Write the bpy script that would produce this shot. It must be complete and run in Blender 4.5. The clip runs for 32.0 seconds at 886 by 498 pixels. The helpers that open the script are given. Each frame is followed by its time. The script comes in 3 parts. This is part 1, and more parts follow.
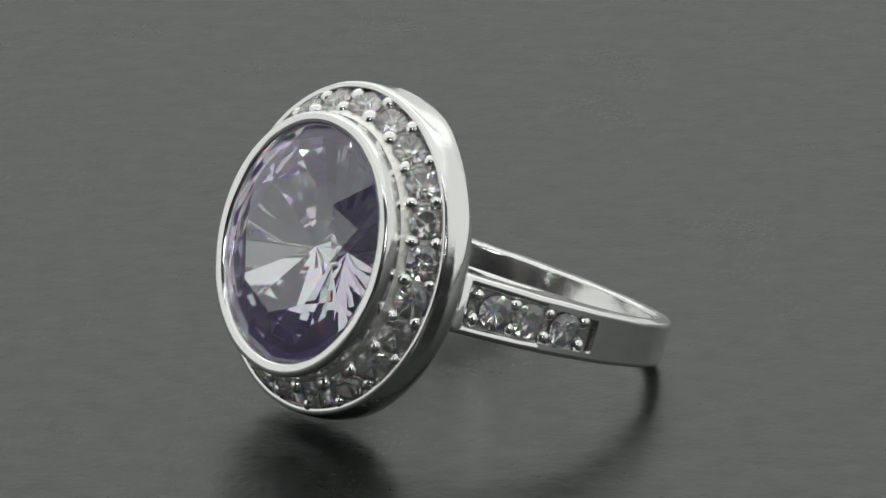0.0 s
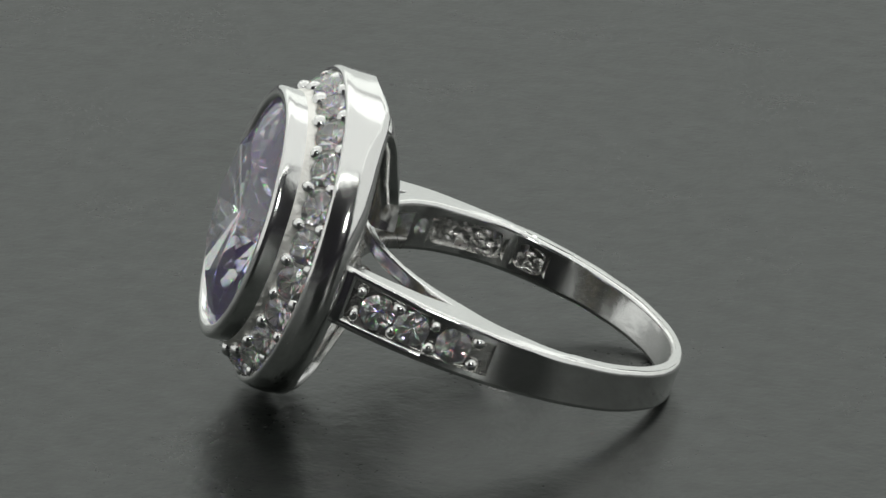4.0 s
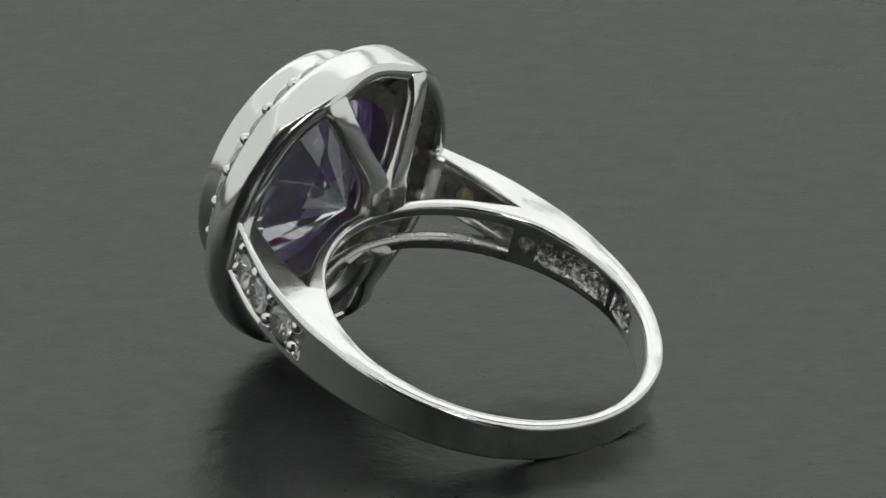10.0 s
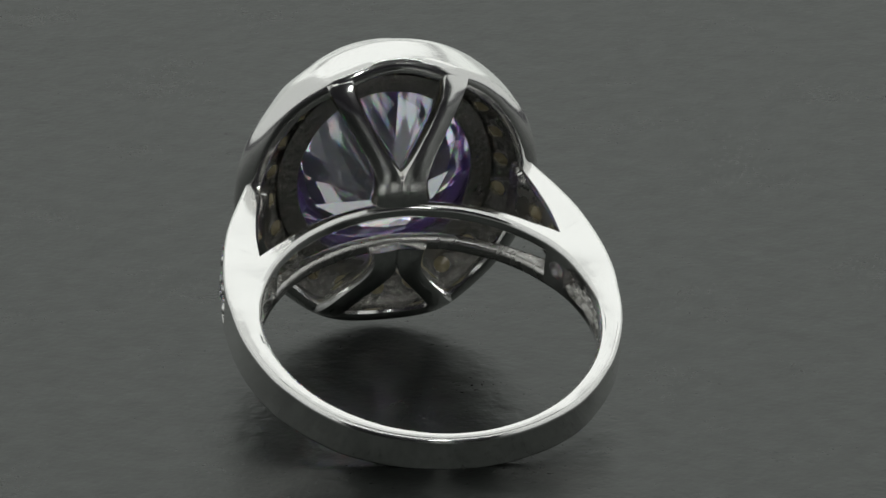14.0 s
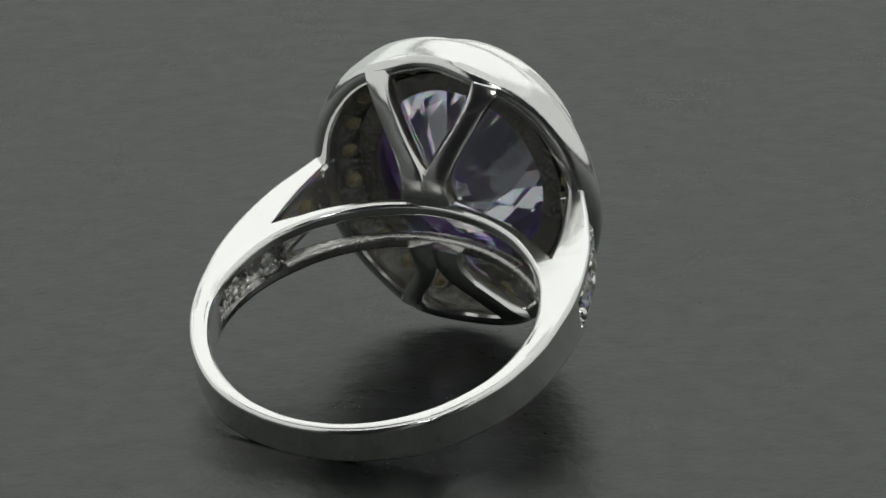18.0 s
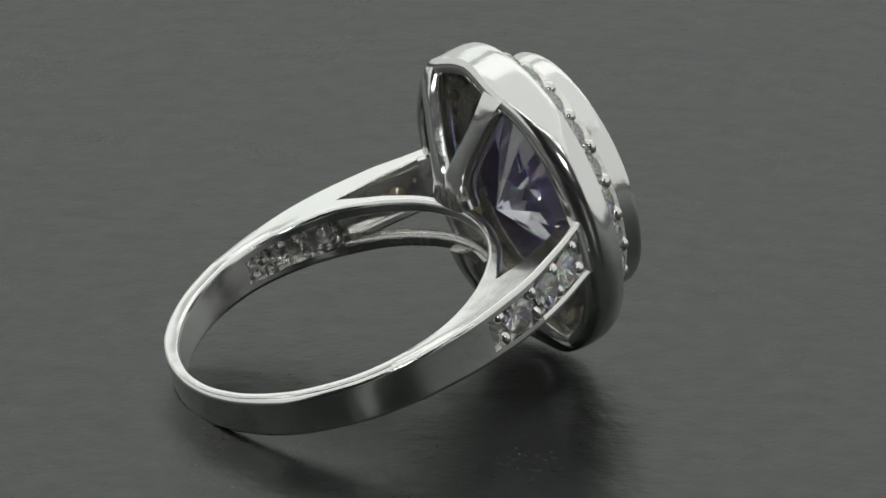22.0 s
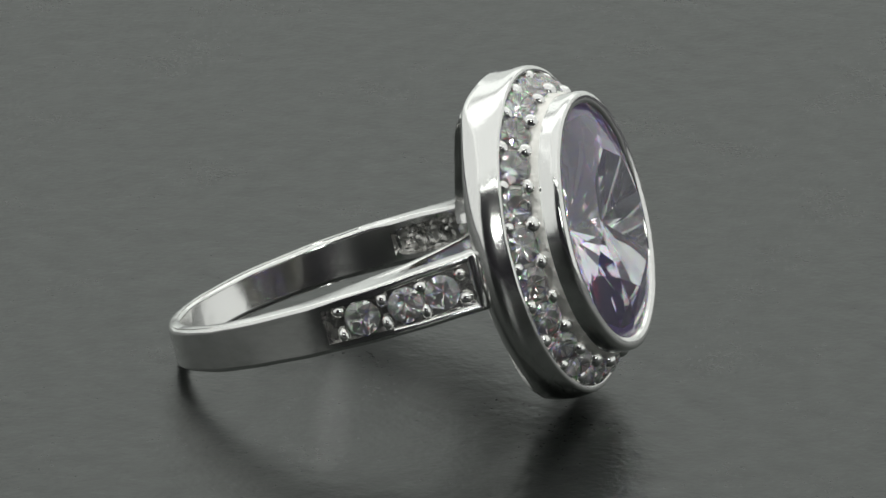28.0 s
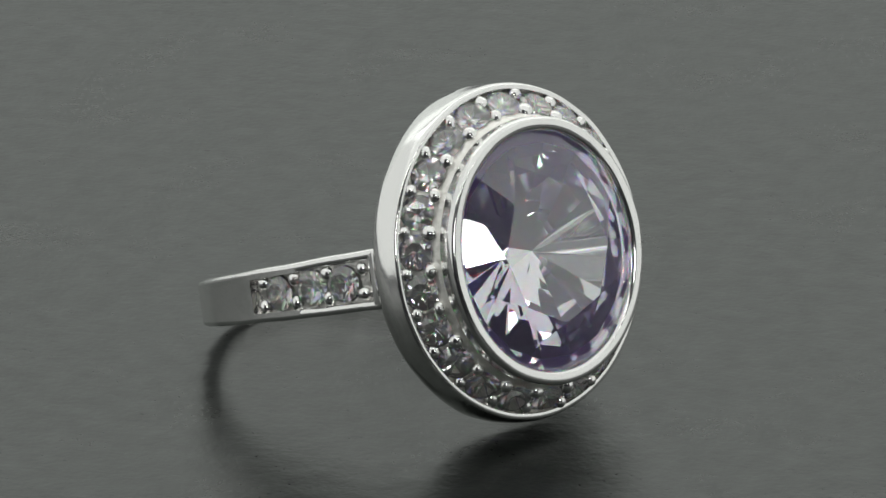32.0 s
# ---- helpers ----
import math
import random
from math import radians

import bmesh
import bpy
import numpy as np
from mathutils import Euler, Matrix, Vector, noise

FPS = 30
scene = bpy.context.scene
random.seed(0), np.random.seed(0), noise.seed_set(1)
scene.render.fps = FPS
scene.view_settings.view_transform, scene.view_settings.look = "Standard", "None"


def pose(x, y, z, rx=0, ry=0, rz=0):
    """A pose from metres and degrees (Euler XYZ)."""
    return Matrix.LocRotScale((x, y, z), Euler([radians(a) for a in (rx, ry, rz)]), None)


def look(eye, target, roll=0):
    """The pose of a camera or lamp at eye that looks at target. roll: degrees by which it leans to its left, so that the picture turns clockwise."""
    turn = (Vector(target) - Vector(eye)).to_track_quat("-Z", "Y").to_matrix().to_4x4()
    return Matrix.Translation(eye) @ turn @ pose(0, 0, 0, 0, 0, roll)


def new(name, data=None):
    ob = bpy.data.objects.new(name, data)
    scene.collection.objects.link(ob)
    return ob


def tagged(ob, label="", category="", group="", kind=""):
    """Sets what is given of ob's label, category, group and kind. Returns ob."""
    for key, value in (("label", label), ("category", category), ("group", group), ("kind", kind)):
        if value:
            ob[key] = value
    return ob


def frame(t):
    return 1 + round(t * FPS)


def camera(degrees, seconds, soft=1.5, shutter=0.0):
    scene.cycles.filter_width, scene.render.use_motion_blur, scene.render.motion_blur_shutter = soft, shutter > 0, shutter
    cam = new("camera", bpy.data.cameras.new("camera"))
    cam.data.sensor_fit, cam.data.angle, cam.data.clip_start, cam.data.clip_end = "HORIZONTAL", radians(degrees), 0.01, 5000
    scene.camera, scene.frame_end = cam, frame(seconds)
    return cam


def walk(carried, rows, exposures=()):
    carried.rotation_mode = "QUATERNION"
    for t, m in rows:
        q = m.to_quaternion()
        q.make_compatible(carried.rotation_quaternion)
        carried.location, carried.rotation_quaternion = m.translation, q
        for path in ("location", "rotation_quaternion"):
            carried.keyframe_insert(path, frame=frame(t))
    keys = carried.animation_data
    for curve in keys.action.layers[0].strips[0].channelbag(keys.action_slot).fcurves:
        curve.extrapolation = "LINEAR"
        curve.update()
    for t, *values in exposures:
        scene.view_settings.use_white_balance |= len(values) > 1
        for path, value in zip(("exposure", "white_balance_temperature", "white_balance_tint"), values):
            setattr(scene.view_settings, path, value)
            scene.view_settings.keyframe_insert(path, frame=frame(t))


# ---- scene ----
# One finger ring lies on a turntable covered in grey card; the camera stands still.
MM = 0.001
SECONDS = 32.0
SPIN = -8.7008  # degrees a second, clockwise from above
FLOOR = -1.28  # the card's height in the fitted frame, mm; the card's top is the world's zero

cam = camera(8.0, SECONDS, soft=1.5)
EYE = Vector((0.0, -308.42, 115.194 - FLOOR)) * MM
YAW, PITCH, ROLL = radians(-0.1784), radians(19.5233), 1.5529
AHEAD = Vector((-math.sin(YAW) * math.cos(PITCH), math.cos(YAW) * math.cos(PITCH), -math.sin(PITCH)))
STAND = look(EYE, EYE + AHEAD, ROLL)
walk(cam, [(0.0, STAND), (SECONDS, STAND)], exposures=[(0.0, 0.1), (3.0, 0.03), (6.0, 0.04), (10.0, -0.16), (14.5, -0.3), (19.0, -0.22), (22.0, -0.16), (25.0, -0.01), (28.0, 0.1), (SECONDS, 0.11)])

# ---- light: a dark studio with soft lamps above and at both sides ----
world = bpy.data.worlds.new("studio")
scene.world = world
world.use_nodes = True
world.node_tree.nodes["Background"].inputs["Color"].default_value = (0.9, 1.0, 0.96, 1)
world.node_tree.nodes["Background"].inputs["Strength"].default_value = 0.02


def soft_lamp(name, eye, target, w, h, watts, colour=(0.972, 1.0, 0.968)):
    data = bpy.data.lights.new(name, "AREA")
    data.shape, data.size, data.size_y, data.energy, data.color = "RECTANGLE", w, h, watts, colour
    ob = new(name, data)
    ob.matrix_world = look(eye, target)
    return ob


soft_lamp("spot_lamp", (0.055, -0.30, 0.145), (0, 0, 0), 0.045, 0.05, 0.08)
# unseen strip, added in front so that the small stones brighten and sparkle
soft_lamp("front_lamp", (0.0, -0.36, 0.42), (0, 0, 0), 0.62, 0.022, 0.17)
soft_lamp("key_lamp", (0.0, 0.40, 0.40), (0.0, 0.0, 0.0), 0.90, 0.52, 0.66)
soft_lamp("top_lamp", (0.0, 0.07, 0.56), (0.0, 0.07, 0.0), 1.04, 0.98, 2.6)
soft_lamp("back_lamp", (0.0, 0.56, 0.21), (0.0, 0.0, 0.20), 1.04, 0.46, 0.97, (0.95, 1.0, 0.95))
soft_lamp("side_lamp", (-0.52, -0.03, 0.27), (0.0, -0.03, 0.22), 1.18, 0.56, 1.45)
soft_lamp("side_lamp", (0.52, -0.03, 0.27), (0.0, -0.03, 0.22), 1.18, 0.56, 1.45)

# ---- materials ----


def material(name, colour, rough, metal=0.0, grain=0.0, grain_scale=900.0, vary=0.0, vary_scale=120.0, bump=0.0, wave=0.0, spec=0.5):
    """Principled surface with two scales of variation in colour, roughness and relief."""
    m = bpy.data.materials.new(name)
    m.use_nodes = True
    n, l = m.node_tree.nodes, m.node_tree.links
    b = n["Principled BSDF"]
    b.inputs["Base Color"].default_value = (*colour, 1)
    b.inputs["Metallic"].default_value = metal
    b.inputs["Roughness"].default_value = rough
    b.inputs["Specular IOR Level"].default_value = spec
    co = n.new("ShaderNodeTexCoord")
    fine, wide = n.new("ShaderNodeTexNoise"), n.new("ShaderNodeTexNoise")
    fine.inputs["Scale"].default_value, fine.inputs["Detail"].default_value = grain_scale, 6
    wide.inputs["Scale"].default_value, wide.inputs["Detail"].default_value = vary_scale, 4
    for t in (fine, wide):
        l.new(co.outputs["Object"], t.inputs["Vector"])
    rr = n.new("ShaderNodeMapRange")
    rr.inputs["To Min"].default_value, rr.inputs["To Max"].default_value = rough * (1 - vary), rough * (1 + vary)
    l.new(wide.outputs["Fac"], rr.inputs["Value"])
    l.new(rr.outputs["Result"], b.inputs["Roughness"])
    if grain:
        mix = n.new("ShaderNodeMix")
        mix.data_type, mix.blend_type = "RGBA", "MULTIPLY"
        mix.inputs["Factor"].default_value = 1.0
        mix.inputs["A"].default_value = (*colour, 1)
        gr = n.new("ShaderNodeMapRange")
        gr.inputs["From Min"].default_value, gr.inputs["From Max"].default_value = 0.25, 0.75
        gr.inputs["To Min"].default_value, gr.inputs["To Max"].default_value = 1 - grain, 1 + grain * 0.4
        l.new(fine.outputs["Fac"], gr.inputs["Value"])
        l.new(gr.outputs["Result"], mix.inputs["B"])
        l.new(mix.outputs["Result"], b.inputs["Base Color"])
    if bump:
        bp = n.new("ShaderNodeBump")
        bp.inputs["Strength"].default_value, bp.inputs["Distance"].default_value = 1.0, bump * MM
        l.new(fine.outputs["Fac"], bp.inputs["Height"])
        b2 = n.new("ShaderNodeBump")
        b2.inputs["Strength"].default_value, b2.inputs["Distance"].default_value = 1.0, wave * MM
        l.new(wide.outputs["Fac"], b2.inputs["Height"])
        l.new(b2.outputs["Normal"], bp.inputs["Normal"])
        l.new(bp.outputs["Normal"], b.inputs["Normal"])
    return m


def gem_material(name, colour, ior, fill_share, fill_colour, fire=0.05, spread=0.06):
    """Clear cut stone; a diffuse share paints in light its facets lack; part of the light is split into its colours."""
    m = bpy.data.materials.new(name)
    m.use_nodes = True
    n, l = m.node_tree.nodes, m.node_tree.links
    body, out = n["Principled BSDF"], n["Material Output"]
    body.inputs["Base Color"].default_value = (*colour, 1)
    body.inputs["Roughness"].default_value = 0.0
    body.inputs["IOR"].default_value = ior
    body.inputs["Transmission Weight"].default_value = 1.0
    split = []
    for k in range(3):
        g = n.new("ShaderNodeBsdfGlass")
        c = [0.0, 0.0, 0.0]
        c[k] = colour[k]
        g.inputs["Color"].default_value = (*c, 1)
        g.inputs["Roughness"].default_value = 0.0
        g.inputs["IOR"].default_value = ior + spread * (k - 1)
        split.append(g)
    a, b, mix = n.new("ShaderNodeAddShader"), n.new("ShaderNodeAddShader"), n.new("ShaderNodeMixShader")
    l.new(split[0].outputs[0], a.inputs[0])
    l.new(split[1].outputs[0], a.inputs[1])
    l.new(a.outputs[0], b.inputs[0])
    l.new(split[2].outputs[0], b.inputs[1])
    mix.inputs[0].default_value = fire
    l.new(body.outputs[0], mix.inputs[1])
    l.new(b.outputs[0], mix.inputs[2])
    fill, filled = n.new("ShaderNodeBsdfDiffuse"), n.new("ShaderNodeMixShader")
    fill.inputs["Color"].default_value = (*fill_colour, 1)
    filled.inputs[0].default_value = fill_share
    l.new(mix.outputs[0], filled.inputs[1])
    l.new(fill.outputs[0], filled.inputs[2])
    l.new(filled.outputs[0], out.inputs["Surface"])
    return m


def card_material():
    """Dark grey-green card: fine fibre, faint streaks along its grain, soft blotches and a few dark specks."""
    m = bpy.data.materials.new("grey_card")
    m.use_nodes = True
    n, l = m.node_tree.nodes, m.node_tree.links
    b = n["Principled BSDF"]
    b.inputs["Specular Tint"].default_value = (0.93, 1.0, 0.945, 1)
    co = n.new("ShaderNodeTexCoord")

    def noise_at(scale, detail, stretch=None):
        t = n.new("ShaderNodeTexNoise")
        t.inputs["Scale"].default_value, t.inputs["Detail"].default_value = scale, detail
        if stretch:
            mp = n.new("ShaderNodeMapping")
            mp.inputs["Rotation"].default_value = (0, 0, radians(35))
            mp.inputs["Scale"].default_value = stretch
            l.new(co.outputs["Object"], mp.inputs["Vector"])
            l.new(mp.outputs["Vector"], t.inputs["Vector"])
        else:
            l.new(co.outputs["Object"], t.inputs["Vector"])
        return t.outputs["Fac"]

    def ranged(src, lo, hi, to_lo, to_hi):
        r = n.new("ShaderNodeMapRange")
        for key, v in (("From Min", lo), ("From Max", hi), ("To Min", to_lo), ("To Max", to_hi)):
            r.inputs[key].default_value = v
        l.new(src, r.inputs["Value"])
        return r.outputs["Result"]

    def times(a, c):
        t = n.new("ShaderNodeMath")
        t.operation = "MULTIPLY"
        l.new(a, t.inputs[0])
        l.new(c, t.inputs[1])
        return t.outputs["Value"]

    fibre = noise_at(2600, 5)
    streak = noise_at(1, 5, (170, 900, 100))
    blotch = noise_at(140, 4)
    speck = noise_at(1500, 2)
    f = times(ranged(fibre, 0.3, 0.7, 0.85, 1.14), ranged(streak, 0.3, 0.7, 0.97, 1.03))
    f = times(f, ranged(blotch, 0.3, 0.7, 0.90, 1.08))
    f = times(f, ranged(noise_at(620, 6), 0.3, 0.7, 0.84, 1.14))
    f = times(f, ranged(speck, 0.70, 0.78, 1.0, 0.45))
    sheen = n.new("ShaderNodeMath")
    sheen.operation = "MULTIPLY"
    sheen.inputs[1].default_value = 0.42
    l.new(f, sheen.inputs[0])
    l.new(sheen.outputs["Value"], b.inputs["Specular IOR Level"])
    tint = n.new("ShaderNodeMix")
    tint.data_type = "RGBA"
    l.new(noise_at(230, 3), tint.inputs["Factor"])
    tint.inputs["A"].default_value = (0.0072, 0.0080, 0.0073, 1)
    tint.inputs["B"].default_value = (0.0068, 0.0081, 0.0075, 1)
    mul = n.new("ShaderNodeMix")
    mul.data_type, mul.blend_type = "RGBA", "MULTIPLY"
    mul.inputs["Factor"].default_value = 1.0
    l.new(tint.outputs["Result"], mul.inputs["A"])
    l.new(f, mul.inputs["B"])
    l.new(mul.outputs["Result"], b.inputs["Base Color"])
    l.new(ranged(times(fibre, blotch), 0.1, 0.45, 0.26, 0.37), b.inputs["Roughness"])
    bp = n.new("ShaderNodeBump")
    bp.inputs["Strength"].default_value, bp.inputs["Distance"].default_value = 1.0, 0.036 * MM
    l.new(times(fibre, blotch), bp.inputs["Height"])
    soft = n.new("ShaderNodeBump")
    soft.inputs["Strength"].default_value, soft.inputs["Distance"].default_value = 1.0, 0.07 * MM
    l.new(noise_at(480, 7), soft.inputs["Height"])
    l.new(soft.outputs["Normal"], bp.inputs["Normal"])
    l.new(bp.outputs["Normal"], b.inputs["Normal"])
    return m


POLISHED = material("polished_silver", (0.87, 0.865, 0.85), 0.155, metal=1.0, vary=0.35, vary_scale=420, bump=0.0012, wave=0.035, grain_scale=2200)
CAST = material("cast_silver", (0.95, 0.93, 0.89), 0.5, metal=1.0, vary=0.4, vary_scale=700, bump=0.14, grain_scale=2500)
# one lilac stone: light's deeper edge and pale table reflection painted as four tints
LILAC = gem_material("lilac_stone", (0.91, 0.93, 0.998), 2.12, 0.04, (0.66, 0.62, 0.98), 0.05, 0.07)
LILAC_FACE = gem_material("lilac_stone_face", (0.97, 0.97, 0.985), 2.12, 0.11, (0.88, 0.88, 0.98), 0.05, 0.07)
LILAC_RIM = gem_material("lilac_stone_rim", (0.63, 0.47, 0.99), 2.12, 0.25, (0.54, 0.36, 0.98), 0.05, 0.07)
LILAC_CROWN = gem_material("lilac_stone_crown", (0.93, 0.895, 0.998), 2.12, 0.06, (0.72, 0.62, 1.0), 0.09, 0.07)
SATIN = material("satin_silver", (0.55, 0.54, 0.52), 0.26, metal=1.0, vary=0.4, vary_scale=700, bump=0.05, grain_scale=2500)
# backs of the clear stones: their golden glints put into an amber colour
AMBER = gem_material("stone_back", (0.95, 0.90, 0.68), 1.8, 0.35, (0.72, 0.62, 0.38), 0.0)
CLEAR = gem_material("clear_stone", (0.99, 0.99, 0.99), 2.15, 0.075, (0.99, 0.99, 0.985), 0.035, 0.06)
PEBBLED = material("pebbled_silver", (0.45, 0.435, 0.40), 0.2, metal=1.0, vary=0.4, vary_scale=700, bump=0.3, wave=0.05, grain_scale=4500)
CARD = card_material()
DARK_SILVER = material("dark_silver", (0.36, 0.35, 0.33), 0.24, metal=1.0, grain=0.5, grain_scale=3600, vary=0.4, vary_scale=600, bump=0.22)
DARK = material("dark_cloth", (0.022, 0.019, 0.028), 0.9, grain=0.2, grain_scale=80)

# ---- mesh helpers: all lengths in millimetres ----


def part(name, verts, faces, mat, parent, label="", smooth=True, angle=38):
    me = bpy.data.meshes.new(name)
    me.from_pydata([tuple(c * MM for c in v) for v in verts], [], faces)
    me.materials.append(mat)
    me.validate()
    bm = bmesh.new()
    bm.from_mesh(me)
    bmesh.ops.recalc_face_normals(bm, faces=bm.faces)
    bm.to_mesh(me)
    bm.free()
    if smooth:
        me.polygons.foreach_set("use_smooth", [True] * len(me.polygons))
        me.set_sharp_from_angle(angle=radians(angle))
    ob = new(name, me)
    ob.parent = parent
    return tagged(ob, label)


def skin(rows, closed_rows=True, closed_loop=False, caps=True):
    """Quads over rows of points; each row is a cross-section."""
    n = len(rows[0])
    verts = [p for r in rows for p in r]
    faces = []
    last = len(rows) if closed_loop else len(rows) - 1
    for i in range(last):
        j = (i + 1) % len(rows)
        for k in range(n if closed_rows else n - 1):
            q = (k + 1) % n
            faces.append((i * n + k, i * n + q, j * n + q, j * n + k))
    if caps and closed_rows and not closed_loop:
        faces.append(tuple(range(n)))
        faces.append(tuple((len(rows) - 1) * n + k for k in range(n)))
    return verts, faces


def oval(ax, az, th, y=0.0, x0=0.0, z0=0.0):
    return (x0 + ax * math.cos(th), y, z0 + az * math.sin(th))


def smooth_curve(points, n):
    """n points along a Catmull-Rom curve through the given ones."""
    p = [Vector(q) for q in points]
    p = [2 * p[0] - p[1]] + p + [2 * p[-1] - p[-2]]
    out = []
    segs = len(p) - 3
    for i in range(n):
        u = i / (n - 1) * segs
        k = min(int(u), segs - 1)
        t = u - k
        a, b, c, d = p[k:k + 4]
        out.append(0.5 * ((2 * b) + (c - a) * t + (2 * a - 5 * b + 4 * c - d) * t * t + (3 * b - a - 3 * c + d) * t ** 3))
    return out


def box_section(p0, p1, z0, z1, r, r1=None):
    """A rounded rectangle between the outline points p0 and p1 (x, y) and the heights z0 and z1; r1 rounds the p1 side."""
    a, b = Vector((p0[0], p0[1])), Vector((p1[0], p1[1]))
    L, H = (b - a).length, z1 - z0
    d = (b - a) / L
    ra = min(r, L * 0.45, H * 0.45)
    rb = min(r1 or r, L * 0.45, H * 0.45)
    pts = []
    hold = 0.02
    for cu, cz, rr, a0 in ((ra, z0 + ra, ra, 180), (L - rb, z0 + rb, rb, 270), (L - rb, z1 - rb, rb, 0), (ra, z1 - ra, ra, 90)):
        corner = [(cu + rr * math.cos(radians(a0 + 30 * k)), cz + rr * math.sin(radians(a0 + 30 * k))) for k in range(4)]
        t0, t1 = radians(a0 - 90), radians(a0 + 180)
        corner = [(corner[0][0] + hold * math.cos(t0), corner[0][1] + hold * math.sin(t0))] + corner + [(corner[3][0] + hold * math.cos(t1), corner[3][1] + hold * math.sin(t1))]
        for u, z in corner:
            q = a + d * u
            pts.append((q.x, q.y, z))
    return pts


# ---- the card on the turntable, and the dark studio round it ----


def disc(radius, top, thick, n=96, edge=0.6):
    rows = []
    for k in range(n):
        th = 2 * math.pi * k / n
        rows.append([(r * math.cos(th), r * math.sin(th), z) for r, z in ((radius - edge, top), (radius, top - edge), (radius, top - thick + edge), (radius - edge, top - thick))])
    v, f = skin(rows, closed_rows=False, closed_loop=True)
    f.append(tuple(k * 4 for k in range(n)))
    f.append(tuple(k * 4 + 3 for k in range(n))[::-1])
    return v, f


turntable = tagged(new("turntable"), "round turntable topped with matte dark grey card", "turntable")
part("top_card", *disc(92, 0, 3), CARD, turntable, smooth=False)
part("plate", *disc(86, -3.05, 20), DARK, turntable, smooth=False)


def slab(x0, x1, y0, y1, z0, z1):
    v = [(x, y, z) for z in (z0, z1) for y in (y0, y1) for x in (x0, x1)]
    return v, [(0, 2, 3, 1), (4, 5, 7, 6), (0, 1, 5, 4), (2, 6, 7, 3), (0, 4, 6, 2), (1, 3, 7, 5)]


for nm, box in (("floor", (-900, 900, -900, 900, -63, -23.1)), ("wall_north", (-900, 900, 880, 900, -23, 1100)), ("wall_south", (-900, 900, -900, -880, -23, 1100)),
                ("wall_east", (880, 900, -879.9, 879.9, -23, 1100)), ("wall_west", (-900, -880, -879.9, 879.9, -23, 1100)), ("ceiling", (-900, 900, -900, 900, 1100.1, 1120))):
    tagged(part(nm, *slab(*box), DARK, None, smooth=False), "dark matte studio " + nm.split("_")[0], nm.split("_")[0], kind="structure")

# ---- the ring ----
# its own frame: x across the band, y out through the stone, z along the finger; origin between the shoulders
RX, RY, RZ = Vector((-0.6929, 0.7204, 0.0307)), Vector((-0.6779, -0.6654, 0.3125)), Vector((0.2455, 0.1957, 0.9495))
LIE = Matrix((RX, RY, RZ)).transposed().to_4x4()
LIE.translation = Vector((-2.890, -3.966, 8.389 - FLOOR)) * MM

ring = tagged(new("finger_ring"), "silver ring with oval lilac stone in a halo of clear stones", "ring")
ZC = -1.53  # the band's middle plane
SC = -1.38  # the setting's middle

PANEL_END = -7.7
SAG = 0.052  # droop towards the band's back, fitted to its outline in the camera's view
HOLE_R, HOLE_Y = 8.52, -11.05
OUTER = [(7.75, 0.0), (8.75, -2.2), (9.45, -4.3), (9.9, -7.0), (9.93, -9.5), (9.57, -12.5), (8.46, -15.45), (6.22, -18.2), (3.15, -19.74), (0.0, -20.18)]
CROTCH = (7.78, -5.5)


def band_outer(n):
    """The band's outer line, from the left shoulder round the back to the right one."""
    pts = [(-x, y) for x, y in OUTER] + [(x, y) for x, y in OUTER[-2::-1]]
    return [(p.x, p.y) for p in smooth_curve([(x, y, 0) for x, y in pts], n)]


FINE = [(math.atan2(p[1] - HOLE_Y, p[0]), p) for p in band_outer(1601) if p[0] >= 0]
FINE.sort()


def outer_at(a):
    """The outline's point on the ray at the angle a from the hole's middle, on the right half."""
    return (float(np.interp(a, [f[0] for f in FINE], [f[1][0] for f in FINE])), float(np.interp(a, [f[0] for f in FINE], [f[1][1] for f in FINE])))


def half_width(y):
    t = max(0.0, min(1.0, (y + 20.0) / 20.0))
    return 1.04 + 0.51 * t


def bent(x, y, z):
    """The band bent to fit the camera's view: it droops, twists and leans aside from the setting towards its back."""
    s = min(1.0, max(0.0, -y / 20.0))
    return (x * (1 - 0.037 * s ** 3 + 0.02 * math.sin(math.pi * s)) + 0.27 * s - 0.05, y * 0.988, z - 0.19 + SAG * min(y, 0.0) + 0.011 * x * (1 - s))


def sagged(vf):
    return [bent(*v) for v in vf[0]], vf[1]


def uneven(v):
    """Hand-finished metal: every wall and edge wanders by a few hundredths of a millimetre."""
    p = Vector(v)
    return tuple(p + noise.noise_vector(p * 0.55) * 0.028 + noise.noise_vector(p * 1.7) * 0.004)


def ring_part(name, vf, mat, label="", parent=None, smooth=True, angle=38):
    verts = vf[0] if len(vf[0]) < 90 else [uneven(v) for v in vf[0]]
    ob = part(name, verts, vf[1], mat, parent or ring, label, smooth, angle)
    if not parent:
        ob.matrix_local = LIE
    return ob


RAIL = 0.5  # the rails' breadth along the set shoulders


